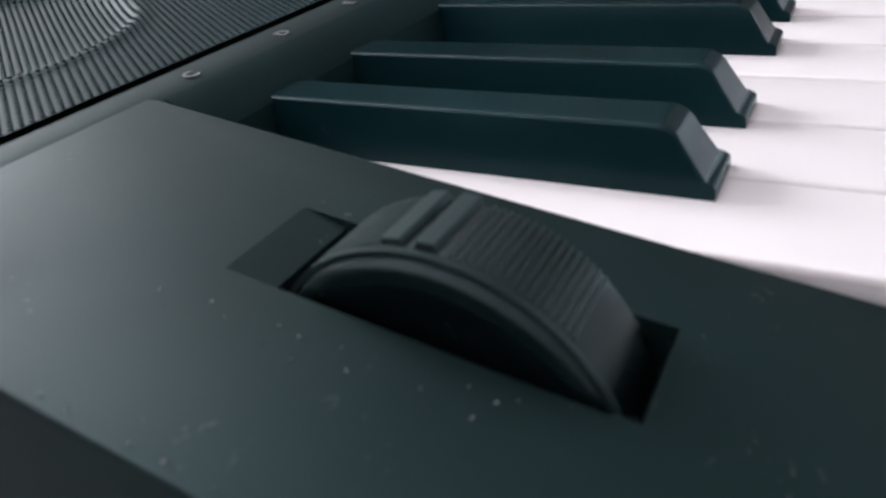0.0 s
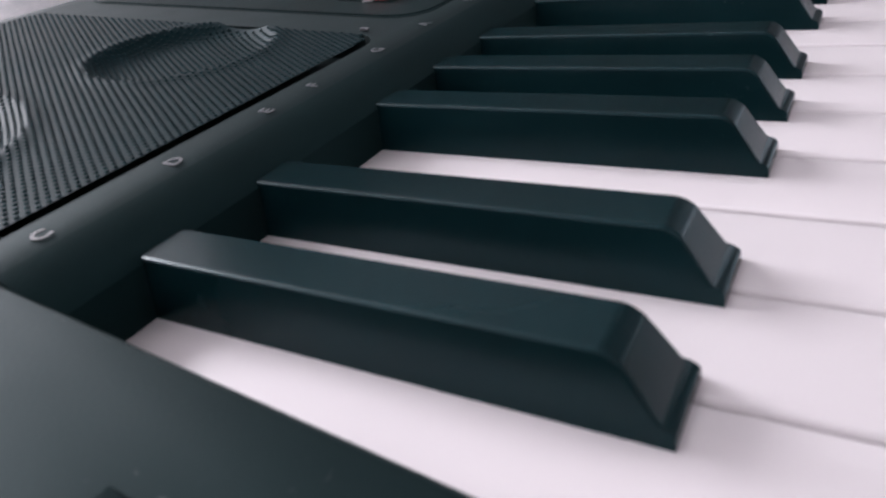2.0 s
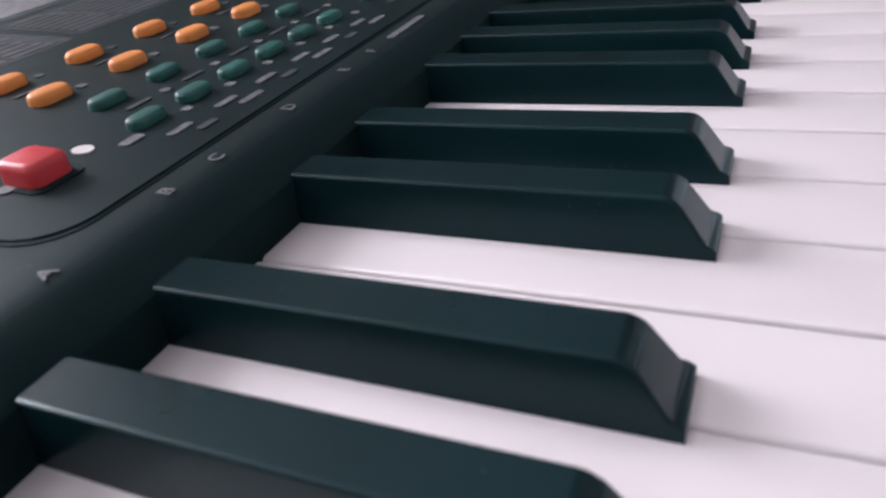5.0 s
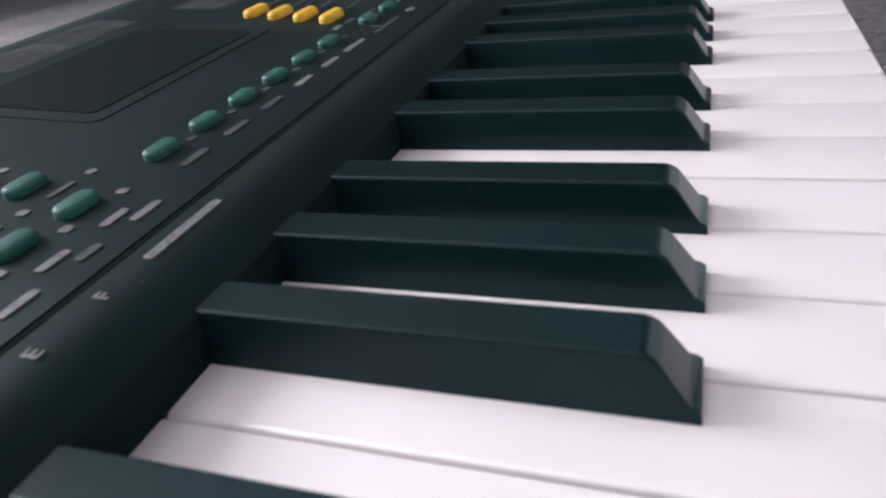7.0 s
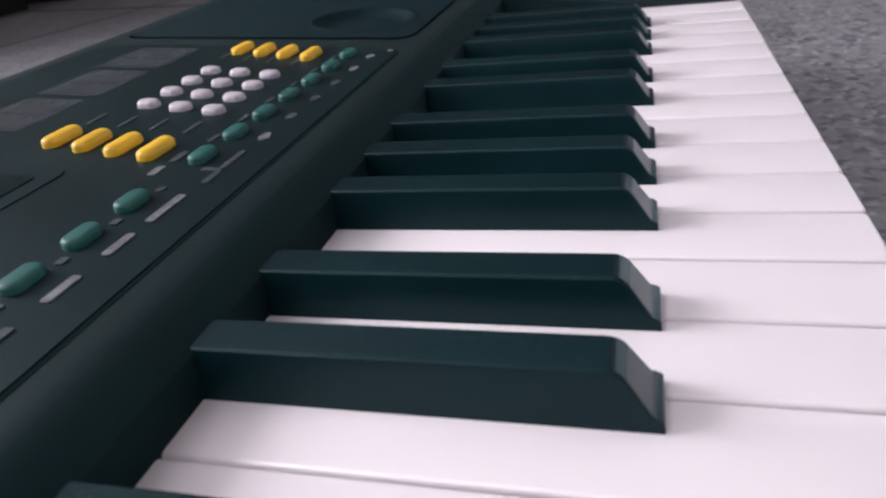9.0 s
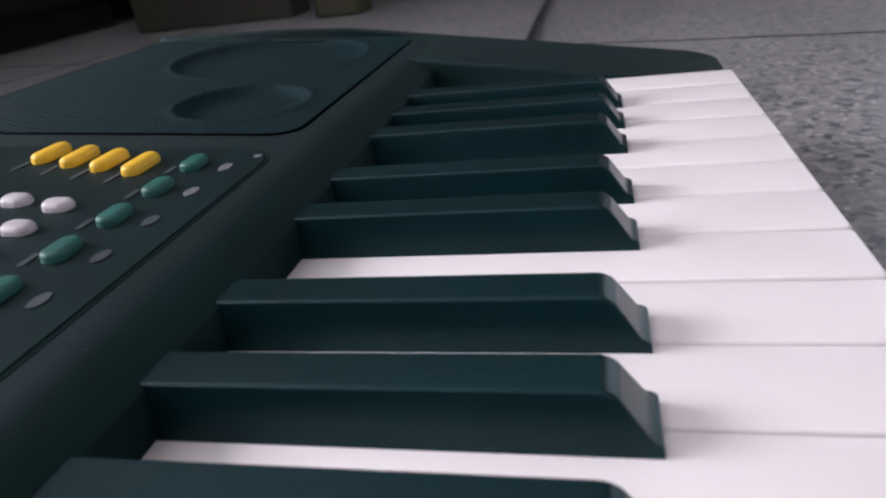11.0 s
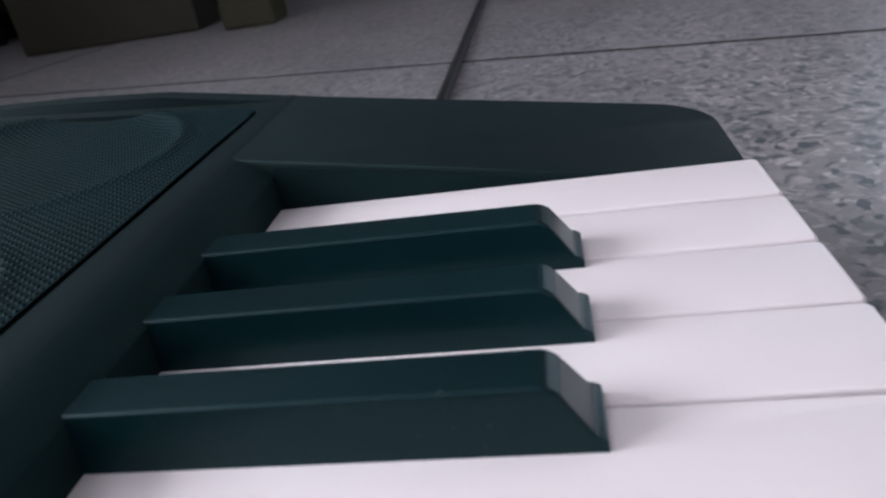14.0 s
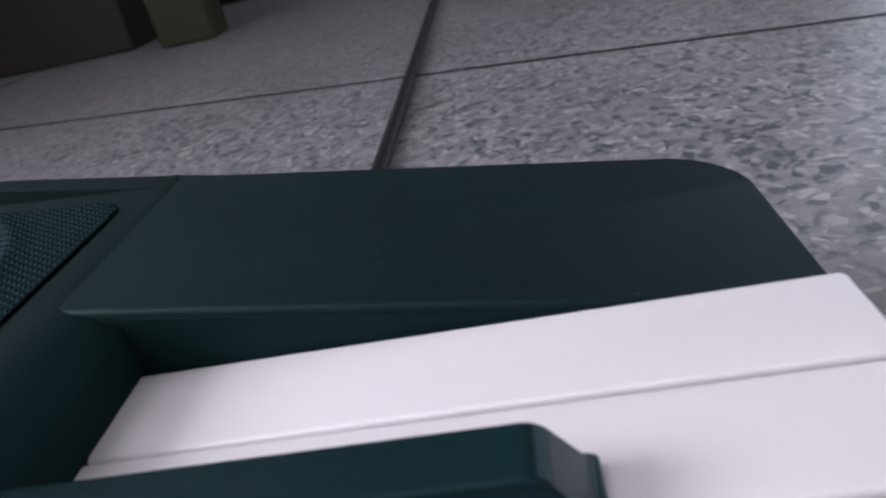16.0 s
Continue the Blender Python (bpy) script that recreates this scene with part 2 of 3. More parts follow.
# the case behind the keys
prof = [(0.1375, -0.030), (KEY_BACK, -0.012), (KEY_BACK, 0.0095), (0.1375, 0.0110), (0.1450, 0.0150), (0.1472, 0.0160), (0.1500, panel_z(0.150)),
        (0.320, panel_z(0.320)), (0.326, panel_z(0.320) - 0.002), (0.329, panel_z(0.320) - 0.007), (0.330, -0.045), (0.324, -0.056), (0.15, -0.058)]
rear = part("rear_case", extrude_x(prof, XL, XR, 0.003), CASE, keyboard, "charcoal plastic case with a sloping top", 40)
# bottom under the keys
part("bottom_case", box(XL + 0.004, 0.008, -0.058, XR - 0.004, 0.1375, -0.024, 0.003), DARK, keyboard, "black plastic bottom case")
for sx in (XL + 0.05, XR - 0.05):
    for sy in (0.03, 0.30):
        part("rubber_foot", prism(rounded(sx - 0.012, sy - 0.012, sx + 0.012, sy + 0.012, 0.0119), FLOOR, -0.0565), RUBBER, keyboard)


def cheek(x0, x1, corner):
    return prism(rounded(x0, -0.0033, x1, 0.1510, 0.018, corner, 14), -0.057, cheek_z, 0.0014, 3)


left = part("left_cheek", cheek(XL, -0.0009, (1, 0, 0, 0)), CASE, keyboard, "charcoal plastic end block with a wheel slot", 40)
right = part("right_cheek", cheek(ENDX + 0.0008, XR, (0, 1, 0, 0)), CASE, keyboard, "charcoal plastic end block with a rounded corner", 40)

for x0, x1, lead in ((XL, XL + 0.008, [(0.146, 0.0100)]), (XR - 0.008, XR, [(0.100, 0.000), (0.104, 0.0092)])):
    part("end_rim", extrude_x(lead + [(0.146, 0.0157), (0.170, 0.0194), (0.200, 0.0240), (0.240, 0.0268), (0.318, 0.0300), (0.325, 0.0270), (0.327, 0.010)], x0, x1, 0.0022), CASE, keyboard, "raised charcoal rim along the end", 40)

# dark facing between the keys and the strip, and on the inner sides of the end blocks
part("fallboard", extrude_x([(0.1358, -0.010), (0.1358, 0.0096), (0.1370, 0.0113), (0.1446, 0.0153), (0.1462, 0.0158), (0.1462, 0.0100), (0.1385, -0.010)], -0.0006, ENDX + 0.0006), DARK, keyboard, "matt black facing behind the keys", 30)
for x0, x1 in ((-0.0010, -0.0004), (ENDX + 0.0002, ENDX + 0.0009)):
    part("side_facing", extrude_x([(0.004, -0.020), (0.1355, -0.020), (0.1355, cheek_z(0, 0.1355) - 0.0016), (0.004, cheek_z(0, 0.004) - 0.0016)], x0, x1), DARK, keyboard)

# keys
TAIL = {0: (0, 0.0158), 1: (0.0268, 0.0438), 2: (0.0548, 3 * PITCH), 3: (3 * PITCH, 0.0852), 4: (0.0961, 0.1122), 5: (0.1231, 0.1392), 6: (0.1501, OCT)}
SLOT = (0.0146, 0.0426, 0.0840, 0.1110, 0.1380)
GAP = 0.00014
SHOULDER = 0.0496


def white_key(x0, x1, t0, t1):
    x0, x1 = x0 + GAP, x1 - GAP
    t0, t1 = max(t0, x0), min(t1, x1)
    r = 0.0014
    f = -0.0018
    out = [(x0, f + r), (x0 + 0.4 * r, f + 0.4 * r), (x0 + r, f), (x1 - r, f), (x1 - 0.4 * r, f + 0.4 * r), (x1, f + r)]
    if t1 < x1 - 1e-6:
        out += [(x1, SHOULDER), (t1, SHOULDER)]
    out += [(t1, 0.143), (t0, 0.143)]
    if t0 > x0 + 1e-6:
        out += [(t0, SHOULDER), (x0, SHOULDER)]
    return prism(out, -0.020, 0.0, 0.0012, 3)


masters = {}
for octave in range(4):
    for k in range(7):
        if octave == 0:
            masters[k] = part("white_key", white_key(k * PITCH, (k + 1) * PITCH, *TAIL[k]), WHITE, keyboard, smooth=40)
        else:
            repeat(masters[k], octave * OCT, 0, 0)
part("white_key", white_key(4 * OCT, ENDX, 4 * OCT, ENDX), WHITE, keyboard, smooth=40)


def black_key(w=0.0131):
    """Drafted sides, a small square lip at the foot of the front, a long front slope and a rounded crown."""
    bm = bmesh.new()
    rings = []
    for z, inset, front in ((-0.012, -0.00176, 0.0486), (-0.0009, -0.00013, 0.0486), (0.0001, 0.0, 0.0479), (0.0017, 0.00025, 0.0480), (0.0022, 0.00032, 0.0485), (0.0029, 0.00042, 0.0499), (0.0108, 0.0016, 0.0555)):
        rings.append([bm.verts.new(p) for p in ((inset, front, z), (w - inset, front, z), (w - inset, 0.141, z), (inset, 0.141, z))])
    for a, b in zip(rings, rings[1:]):
        for i in range(4):
            bm.faces.new((a[i], a[(i + 1) % 4], b[(i + 1) % 4], b[i]))
    bm.faces.new(rings[0][::-1])
    cap = bm.faces.new(rings[-1])
    bm.normal_update()
    front = [e for e in cap.edges if max(v.co.y for v in e.verts) < 0.06]
    bmesh.ops.bevel(bm, geom=front, offset=0.0022, segments=4, profile=0.5, affect="EDGES", clamp_overlap=True)
    bm.normal_update()
    long = [e for e in bm.edges if e.calc_length() > 0.0004 and len(e.link_faces) == 2 and min(v.co.z for v in e.verts) > 0.0027
            and abs(e.link_faces[0].normal.x) + abs(e.link_faces[1].normal.x) > 0.5 and min(abs(f.normal.x) for f in e.link_faces) < 0.5]
    bm.normal_update()
    bmesh.ops.bevel(bm, geom=long, offset=0.0007, segments=2, profile=0.5, affect="EDGES", clamp_overlap=True)
    return bm


def flatten(me):
    """Keep broad faces flat: narrow bevel faces take the shading direction of the broad face that they meet."""
    round_vertex = {}
    for f in me.polygons:
        for v in f.vertices:
            round_vertex.setdefault(v, []).append(f)
    directions = []
    for f in me.polygons:
        for v in f.vertices:
            near = [g for g in round_vertex[v] if g.normal.dot(f.normal) > 0.75]
            directions.append(max(near, key=lambda g: g.area).normal.copy())
    me.normals_split_custom_set(directions)


first = part("black_key", black_key(), BLACK, keyboard, smooth=35)
flatten(first.data)
first.location = (SLOT[0], 0, 0)
for octave in range(4):
    for k, s in enumerate(SLOT):
        if octave or k:
            repeat(first, octave * OCT + s, 0, 0)

# the wheel slot in the left end block, and its wheel
def carve(ob, bm):
    """Cut a solid out of a part for good."""
    me = bpy.data.meshes.new("cut")
    bmesh.ops.recalc_face_normals(bm, faces=bm.faces)
    bm.to_mesh(me)
    bm.free()
    cutter = new("cut", me)
    mod = ob.modifiers.new("cut", "BOOLEAN")
    mod.object, mod.operation, mod.solver = cutter, "DIFFERENCE", "EXACT"
    made = bpy.data.meshes.new_from_object(ob.evaluated_get(bpy.context.evaluated_depsgraph_get()))
    ob.modifiers.clear()
    ob.data = made
    bpy.data.objects.remove(cutter)


SX0, SX1 = -0.0340, -0.0178
WY, WZ, WR = 0.0722, -0.0088, 0.0240
carve(left, box(SX0, 0.0490, -0.035, SX1, 0.0930, 0.03))
carve(left, extrude_x([(0.0920, 0.0064), (0.1000, 0.0090), (0.1000, 0.03), (0.0920, 0.03)], SX0, SX1))
carve(left, extrude_x([(0.0458, 0.0004), (0.0475, -0.0050), (0.0500, -0.009), (0.0500, 0.02), (0.0458, 0.02)], SX0 + 0.0005, SX1))
STRETCH = 1 / 0.952


def turned(x, r, a):
    """A point on the wheel, a degrees round from the front."""
    return (x, WY + STRETCH * r * math.cos(radians(a)), WZ + r * math.sin(radians(a)))


def lathe(rows, n=120):
    bm = bmesh.new()
    rings = [[bm.verts.new(turned(x, r, 360 * k / n)) for k in range(n)] for x, r in rows]
    for a, b in zip(rings, rings[1:]):
        for k in range(n):
            bm.faces.new((a[k], a[(k + 1) % n], b[(k + 1) % n], b[k]))
    bm.faces.new(rings[0])
    bm.faces.new(rings[-1][::-1])
    return bm


def raised(a0, a1, x0, x1, low, high, n=3):
    """A block that stands on the wheel's rim between two angles."""
    bm = bmesh.new()
    t = 0.18 * (a1 - a0)
    loops = [[bm.verts.new(turned(x, r, a)) for x in (x0, x1)] for r, a in
             [(WR + low, a0)] + [(WR + high, a0 + t + (a1 - a0 - 2 * t) * k / n) for k in range(n + 1)] + [(WR + low, a1)]]
    for p, q in zip(loops, loops[1:]):
        bm.faces.new((p[0], p[1], q[1], q[0]))
    for side in (0, 1):
        bm.faces.new([p[side] for p in loops])
    bm.faces.new((loops[0][0], loops[0][1], loops[-1][1], loops[-1][0]))
    return bm


W0, W1 = SX0 + 0.0010, SX1 - 0.0010
wheel = part("pitch_wheel", lathe(((W0 + 0.0016, WR - 0.0075), (W0 + 0.0006, WR - 0.0050), (W0, WR - 0.0030), (W0 + 0.0002, WR - 0.0018), (W0 + 0.0009, WR - 0.0009),
                                   (W0 + 0.0018, WR - 0.0005), (W1 - 0.0008, WR - 0.0005), (W1, WR - 0.0012), (W1, WR - 0.006))), DISC, left, "charcoal plastic thumb wheel in its slot", 40)
# two broad finger pads on top, fine ribs before and behind them
for a0, a1 in ((79, 87), (89, 97)):
    part("finger_pad", raised(a0, a1, W0 + 0.0022, W1 - 0.0006, -0.0009, 0.0005), WHEEL, left)
for k in range(27):
    a = 76.2 - 2.45 * k
    part("rib", raised(a, a + 1.5, W0 + 0.0022, W1 - 0.0006, -0.0009, -0.0002, 1), WHEEL, left)
for k in range(16):
    a = 99.5 + 2.45 * k
    part("rib", raised(a, a + 1.5, W0 + 0.0022, W1 - 0.0006, -0.0009, -0.0003, 1), WHEEL, left)
bm = bmesh.new()
for k in range(110):
    a = 15 + 1.45 * k
    bmesh.ops.create_cube(bm, size=0.0008, matrix=Matrix.Translation(turned(W0 + 0.0012, WR - 0.0006, a)) @ Matrix.Rotation(radians(a), 4, "X") @ Matrix.Diagonal((1.4, 1, 0.55, 1)))
tagged(part("wheel_knurl", bm, WHEEL, left), kind="stuff")

# specks of dust lying beside the slot and along the worn outer edge
random.seed(11)
verts, faces = [], []
for k in range(26):
    x, y = (random.uniform(-0.043, -0.0355), random.uniform(0.058, 0.104)) if k < 14 else (XL + 0.0012 + random.uniform(0, 0.0006), random.uniform(0.070, 0.115))
    r, first = random.uniform(0.00010, 0.00026), len(verts)
    for a in range(4):
        q = 1.5708 * a + random.uniform(-0.5, 0.5)
        verts.append((x + r * math.cos(q), y + r * math.sin(q), cheek_z(x, y) + 0.00002))
    verts.append((x, y, cheek_z(x, y) + 0.00025))
    faces += [(first + a, first + (a + 1) % 4, first + 4) for a in range(4)]
me = bpy.data.meshes.new("dust_specks")
me.from_pydata(verts, [], faces)
me.materials.append(FLUFF)
dust = tagged(new("dust_specks", me), "pale specks of dust", kind="stuff")
dust.parent = left

# the two speaker grilles
GZ = 0.0006


def grille_height(x, y, discs):
    z = panel_z(y) + GZ
    for cx, cy, r in discs:
        d = math.hypot(x - cx, y - cy)
        z += 0.0007 * math.exp(-((d - r) / 0.0030) ** 2)
        if d < r:
            z -= 0.0040 * (1 - (d / r) ** 6)
    return z


def inside(x, y, x0, y0, x1, y1, r):
    cx, cy = min(max(x, x0 + r), x1 - r), min(max(y, y0 + r), y1 - r)
    return math.hypot(x - cx, y - cy) <= r + 1e-7


def speaker_grille(x0, x1, discs, slit):
    y0, y1, r = 0.1575, 0.313, 0.010
    carve(rear, prism(rounded(x0 - 0.0006, y0 - slit, x1 + 0.0006, y1 + 0.0006, r), 0.0, 0.05))
    part("grille_bed", prism(rounded(x0 - 0.0012, y0 - slit - 0.0006, x1 + 0.0012, y1 + 0.0012, r), -0.002, lambda x, y: panel_z(y) - 0.0075), DARK, keyboard, "dark recess under the speaker grille")
    bm = bmesh.new()
    step = 0.001
    nx, ny = int((x1 - x0) / step), int((y1 - y0) / step)
    grid = {}
    for i in range(nx + 1):
        for j in range(ny + 1):
            x, y = x0 + i * step, y0 + j * step
            if inside(x, y, x0, y0, x1, y1, r):
                grid[i, j] = bm.verts.new((x, y, grille_height(x, y, discs)))
    for i in range(nx):
        for j in range(ny):
            q = [grid.get(k) for k in ((i, j), (i + 1, j), (i + 1, j + 1), (i, j + 1))]
            if all(q):
                bm.faces.new(q)
    g = part("speaker_grille", bm, SHEET_SHADED, keyboard, "dark blue-black moulded speaker grille with round dishes", 180)
    verts, faces = [], []
    sx = 0.0020
    row = 0
    y = y0 + 0.001
    while y < y1 - 0.001:
        x = x0 + 0.001 + (sx / 2 if row % 2 else 0)
        while x < x1 - 0.001:
            if inside(x, y, x0, y0, x1, y1, r):
                z = grille_height(x, y, discs)
                k = len(verts)
                for a in range(5):
                    px, py = x + 0.00072 * math.cos(a * 1.2566), y + 0.00072 * math.sin(a * 1.2566)
                    verts.append((px, py, grille_height(px, py, discs) - 0.0001))
                for a in range(5):
                    verts.append((x + 0.00036 * math.cos(a * 1.2566), y + 0.00036 * math.sin(a * 1.2566), z + 0.00032))
                faces += [(k + a, k + (a + 1) % 5, k + 5 + (a + 1) % 5, k + 5 + a) for a in range(5)]
                faces.append(tuple(range(k + 5, k + 10)))
            x += sx
        y += sx * 0.866
        row += 1
    me = bpy.data.meshes.new("grille_studs")
    me.from_pydata(verts, [], faces)
    me.materials.append(STUD_LIT)
    studs = tagged(new("grille_studs", me), kind="stuff")
    studs.parent = g


MID = ENDX / 2
for side in (-1, 1):
    far_in, far_out = 0.2225, MID - XL - 0.007
    discs = [(0.094, 0.208, 0.0265), (0.003, 0.230, 0.048)] if side < 0 else [(0.604, 0.195, 0.0265), (0.692, 0.222, 0.050)]
    speaker_grille(*sorted((MID + side * far_in, MID + side * far_out)), discs, 0.0020 if side < 0 else 0.0008)

# the control panel
PX0, PX1, PY0, PY1 = 0.137, 0.549, 0.1560, 0.311
part("panel_groove", prism(rounded(PX0 - 0.001, PY0 - 0.001, PX1 + 0.001, PY1 + 0.001, 0.012), 0.005, lambda x, y: panel_z(y) + 0.0002), DARK, keyboard)
panel = part("control_panel", prism(rounded(PX0, PY0, PX1, PY1, 0.012), 0.005, lambda x, y: panel_z(y) + 0.0006, 0.0003), PANEL, keyboard, "black control panel with rows of rubber buttons")
TILT = math.atan(0.068)


def on_panel(x, y, lift=0.0006):
    return Matrix.Translation((x, y, panel_z(y) + lift)) @ Matrix.Rotation(TILT, 4, "X")


def pill(lx, ly, h, bevel, ratio=0.97):
    """A rounded rubber button standing on z = 0, its crown rounded off."""
    bm = bmesh.new()
    rings = []
    levels = [(0.0, -0.001)] + [(bevel * (1 - math.cos(radians(a))), h - bevel + bevel * math.sin(radians(a))) for a in (0, 22, 45, 65, 85)]
    for inset, z in levels:
        ax, ay = lx / 2 - inset, ly / 2 - inset
        rings.append([bm.verts.new((x, y, z)) for x, y in rounded(-ax, -ay, ax, ay, min(ax, ay) * ratio, n=7)])
    m = len(rings[0])
    for a, b in zip(rings, rings[1:]):
        for k in range(m):
            bm.faces.new((a[k], a[(k + 1) % m], b[(k + 1) % m], b[k]))
    bm.faces.new(rings[-1])
    bm.faces.new(rings[0][::-1])
    return bm


def buttons(name, places, size, material, label):
    made = None
    for x, y in places:
        if made is None:
            made = part(name, pill(*size), material, panel, label, 60)
            made.matrix_local = on_panel(x, y)
        else:
            o = new(name, made.data)
            o.parent = panel
            o.matrix_local = on_panel(x, y)
            tagged(o, label)


buttons("button", [(0.1662 + 0.0266 * i, 0.2200 - 0.0012 * i) for i in range(5)] + [(0.1703 + 0.0260 * i, 0.2420 - 0.0018 * i) for i in range(5)], (0.0118, 0.0072, 0.0029, 0.0016), ORANGE, "orange rubber button")
GREENS = [(0.1865 + 0.0167 * i, 0.1793) for i in range(6)] + [(0.2985 + 0.0184 * i, 0.1793) for i in range(6)] + [(0.4210 + 0.0187 * i, 0.1775 - 0.0003 * i) for i in range(7)]
UPPER = [(0.1940 + 0.0203 * i, 0.1995) for i in range(5)]
buttons("button", GREENS + UPPER, (0.0106, 0.0056, 0.0023, 0.0012), GREEN, "dark green rubber button")
buttons("button", [(0.4235 + 0.0020 * i, 0.1949 + 0.0130 * i) for i in range(4)] + [(0.5313 + 0.0028 * i, 0.1922 + 0.0125 * i) for i in range(4)], (0.0152, 0.0057, 0.0029, 0.0018), YELLOW, "long yellow rubber button")
buttons("button", [(0.4590 + 0.0140 * i + 0.0022 * j, 0.1966 + 0.0145 * j) for i in range(4) for j in range(3)], (0.0062, 0.0084, 0.0023, 0.0016), PALE, "pale grey oval rubber button")
# power switch: a red cap in a dark bay, with white marks
part("switch_bay", prism(rounded(0.1510, 0.1735, 0.1640, 0.1975, 0.003), 0.01, lambda x, y: panel_z(y) + 0.0009), DARK, panel)
cap = part("red_switch", pill(0.0100, 0.0112, 0.0050, 0.0016, 0.5), RED, panel, "red plastic power switch cap", 50)
cap.matrix_local = on_panel(0.1575, 0.1812)
# display window
part("display_frame", prism(rounded(0.312, 0.2130, 0.408, 0.2790, 0.004), 0.01, lambda x, y: panel_z(y) + 0.0009, 0.0003), PANEL, panel)
part("display", prism(rounded(0.318, 0.2190, 0.402, 0.2730, 0.002), 0.01, lambda x, y: panel_z(y) + 0.0012), GLASS, panel, "dark glossy display window, switched off")


def bar(x, y, lx, ly, material, name="printed_mark", lift=0.0009):
    o = part(name, prism(rounded(-lx / 2, -ly / 2, lx / 2, ly / 2, min(lx, ly) * 0.3, n=2), -0.0004, 0.00004), material, panel)
    o.matrix_local = on_panel(x, y, lift)
    return o


def oval(x, y, lx, ly, material):
    """A small printed oval."""
    o = part("printed_mark", prism([(lx / 2 * math.cos(radians(a)), ly / 2 * math.sin(radians(a))) for a in range(0, 360, 24)], -0.0004, 0.00004), material, panel)
    o.matrix_local = on_panel(x, y, 0.0009)


random.seed(4)
for i, (x, y) in enumerate(GREENS):
    if i < 6:
        bar(x - 0.002, y - 0.0120, 0.0075, 0.0022, PRINT)
        bar(x + 0.002, y - 0.0168, 0.0085 if i % 2 else 0.0060, 0.0022, PRINT if i % 2 else FAINT)
        bar(x + 0.0085, y - 0.0050, 0.0026, 0.0028, PRINT)
    elif i < 12:
        bar(x - 0.0010, y - 0.0106, 0.0150 if i == 11 else 0.0100, 0.0024, PRINT if i > 8 else FAINT)
        bar(x + 0.0088, y - 0.0024, 0.0030, 0.0022, FAINT)
    elif i > 12:
        oval(x - 0.0010, y - 0.0105, 0.0062, 0.0034, PRINT if i in (13, 17, 18) else FAINT)
        bar(x - 0.0040, y + 0.0055, 0.0060, 0.0016, FAINT)
# a bracket under the first of the far green keys, with short words beside it
bar(0.4205, 0.1674, 0.0130, 0.0018, FAINT)
bar(0.4085, 0.1672, 0.0080, 0.0020, FAINT)
bar(0.4130, 0.1700, 0.0020, 0.0060, FAINT)
bar(0.4103, 0.1859, 0.0060, 0.0026, PRINT)
bar(0.4205, 0.1852, 0.0075, 0.0024, FAINT)
bar(0.5420, 0.1595, 0.0024, 0.0022, PRINT)
for x, y in UPPER:
    bar(x + 0.001, y - 0.0095, 0.0080, 0.0016, FAINT)
    bar(x + 0.0105, y - 0.0095, 0.0026, 0.0026, PRINT)
for i in range(5):
    bar(0.1690 + 0.0263 * i, 0.2312 - 0.0015 * i, 0.010, 0.0013, FAINT)
    bar(0.1755 + 0.0266 * i, 0.2190 - 0.0012 * i, 0.0026, 0.0030, PRINT)
    bar(0.1800 + 0.0260 * i, 0.2410 - 0.0018 * i, 0.0026, 0.0030, FAINT)
oval(0.1700, 0.1822, 0.0042, 0.0056, WHITE)
bar(0.1535, 0.1928, 0.0040, 0.0040, PRINT)
bar(0.1512, 0.1829, 0.0034, 0.0036, PRINT)
bar(0.1768, 0.1745, 0.0062, 0.0030, PRINT)
oval(0.1551, 0.2526, 0.0034, 0.0034, PRINT)
for k in range(4):
    bar(0.4440 + 0.0015 * k, 0.1956 + 0.0135 * k, 0.0100, 0.0014, FAINT)
    bar(0.5222 + 0.0027 * k, 0.1955 + 0.0126 * k, 0.0080, 0.0014, FAINT)
bar(0.1790, 0.3040, 0.034, 0.0030, PRINT)


def printed_list(x0, y0, x1, y1, cols, rows):
    """A block of printed lines too small to read."""
    part("list_ground", prism(rounded(x0 - 0.002, y0 - 0.002, x1 + 0.002, y1 + 0.002, 0.0015), 0.015, lambda x, y: panel_z(y) + 0.00068), SHEET, panel)
    bm = bmesh.new()
    for c in range(cols):
        for r in range(rows):
            w = (x1 - x0) / cols
            y = y0 + (r + 0.5) * (y1 - y0) / rows
            xs = x0 + c * w
            xe = xs + w * random.uniform(0.6, 0.92)
            hh = (y1 - y0) / rows * 0.3
            vs = [bm.verts.new((a, b, panel_z(b) + 0.00085)) for a, b in ((xs, y - hh), (xe, y - hh), (xe, y + hh), (xs, y + hh))]
            bm.faces.new(vs)
    tagged(part("printed_list", bm, FAINT, panel, "block of small grey printed lines"), kind="stuff")


for x0, y0, x1, y1 in ((0.148, 0.264, 0.190, 0.296), (0.198, 0.262, 0.236, 0.304), (0.245, 0.264, 0.290, 0.304), (0.350, 0.286, 0.412, 0.306),
                       (0.437, 0.259, 0.466, 0.281), (0.475, 0.257, 0.504, 0.281), (0.513, 0.256, 0.541, 0.284)):
    printed_list(x0, y0, x1, y1, 2, 9)

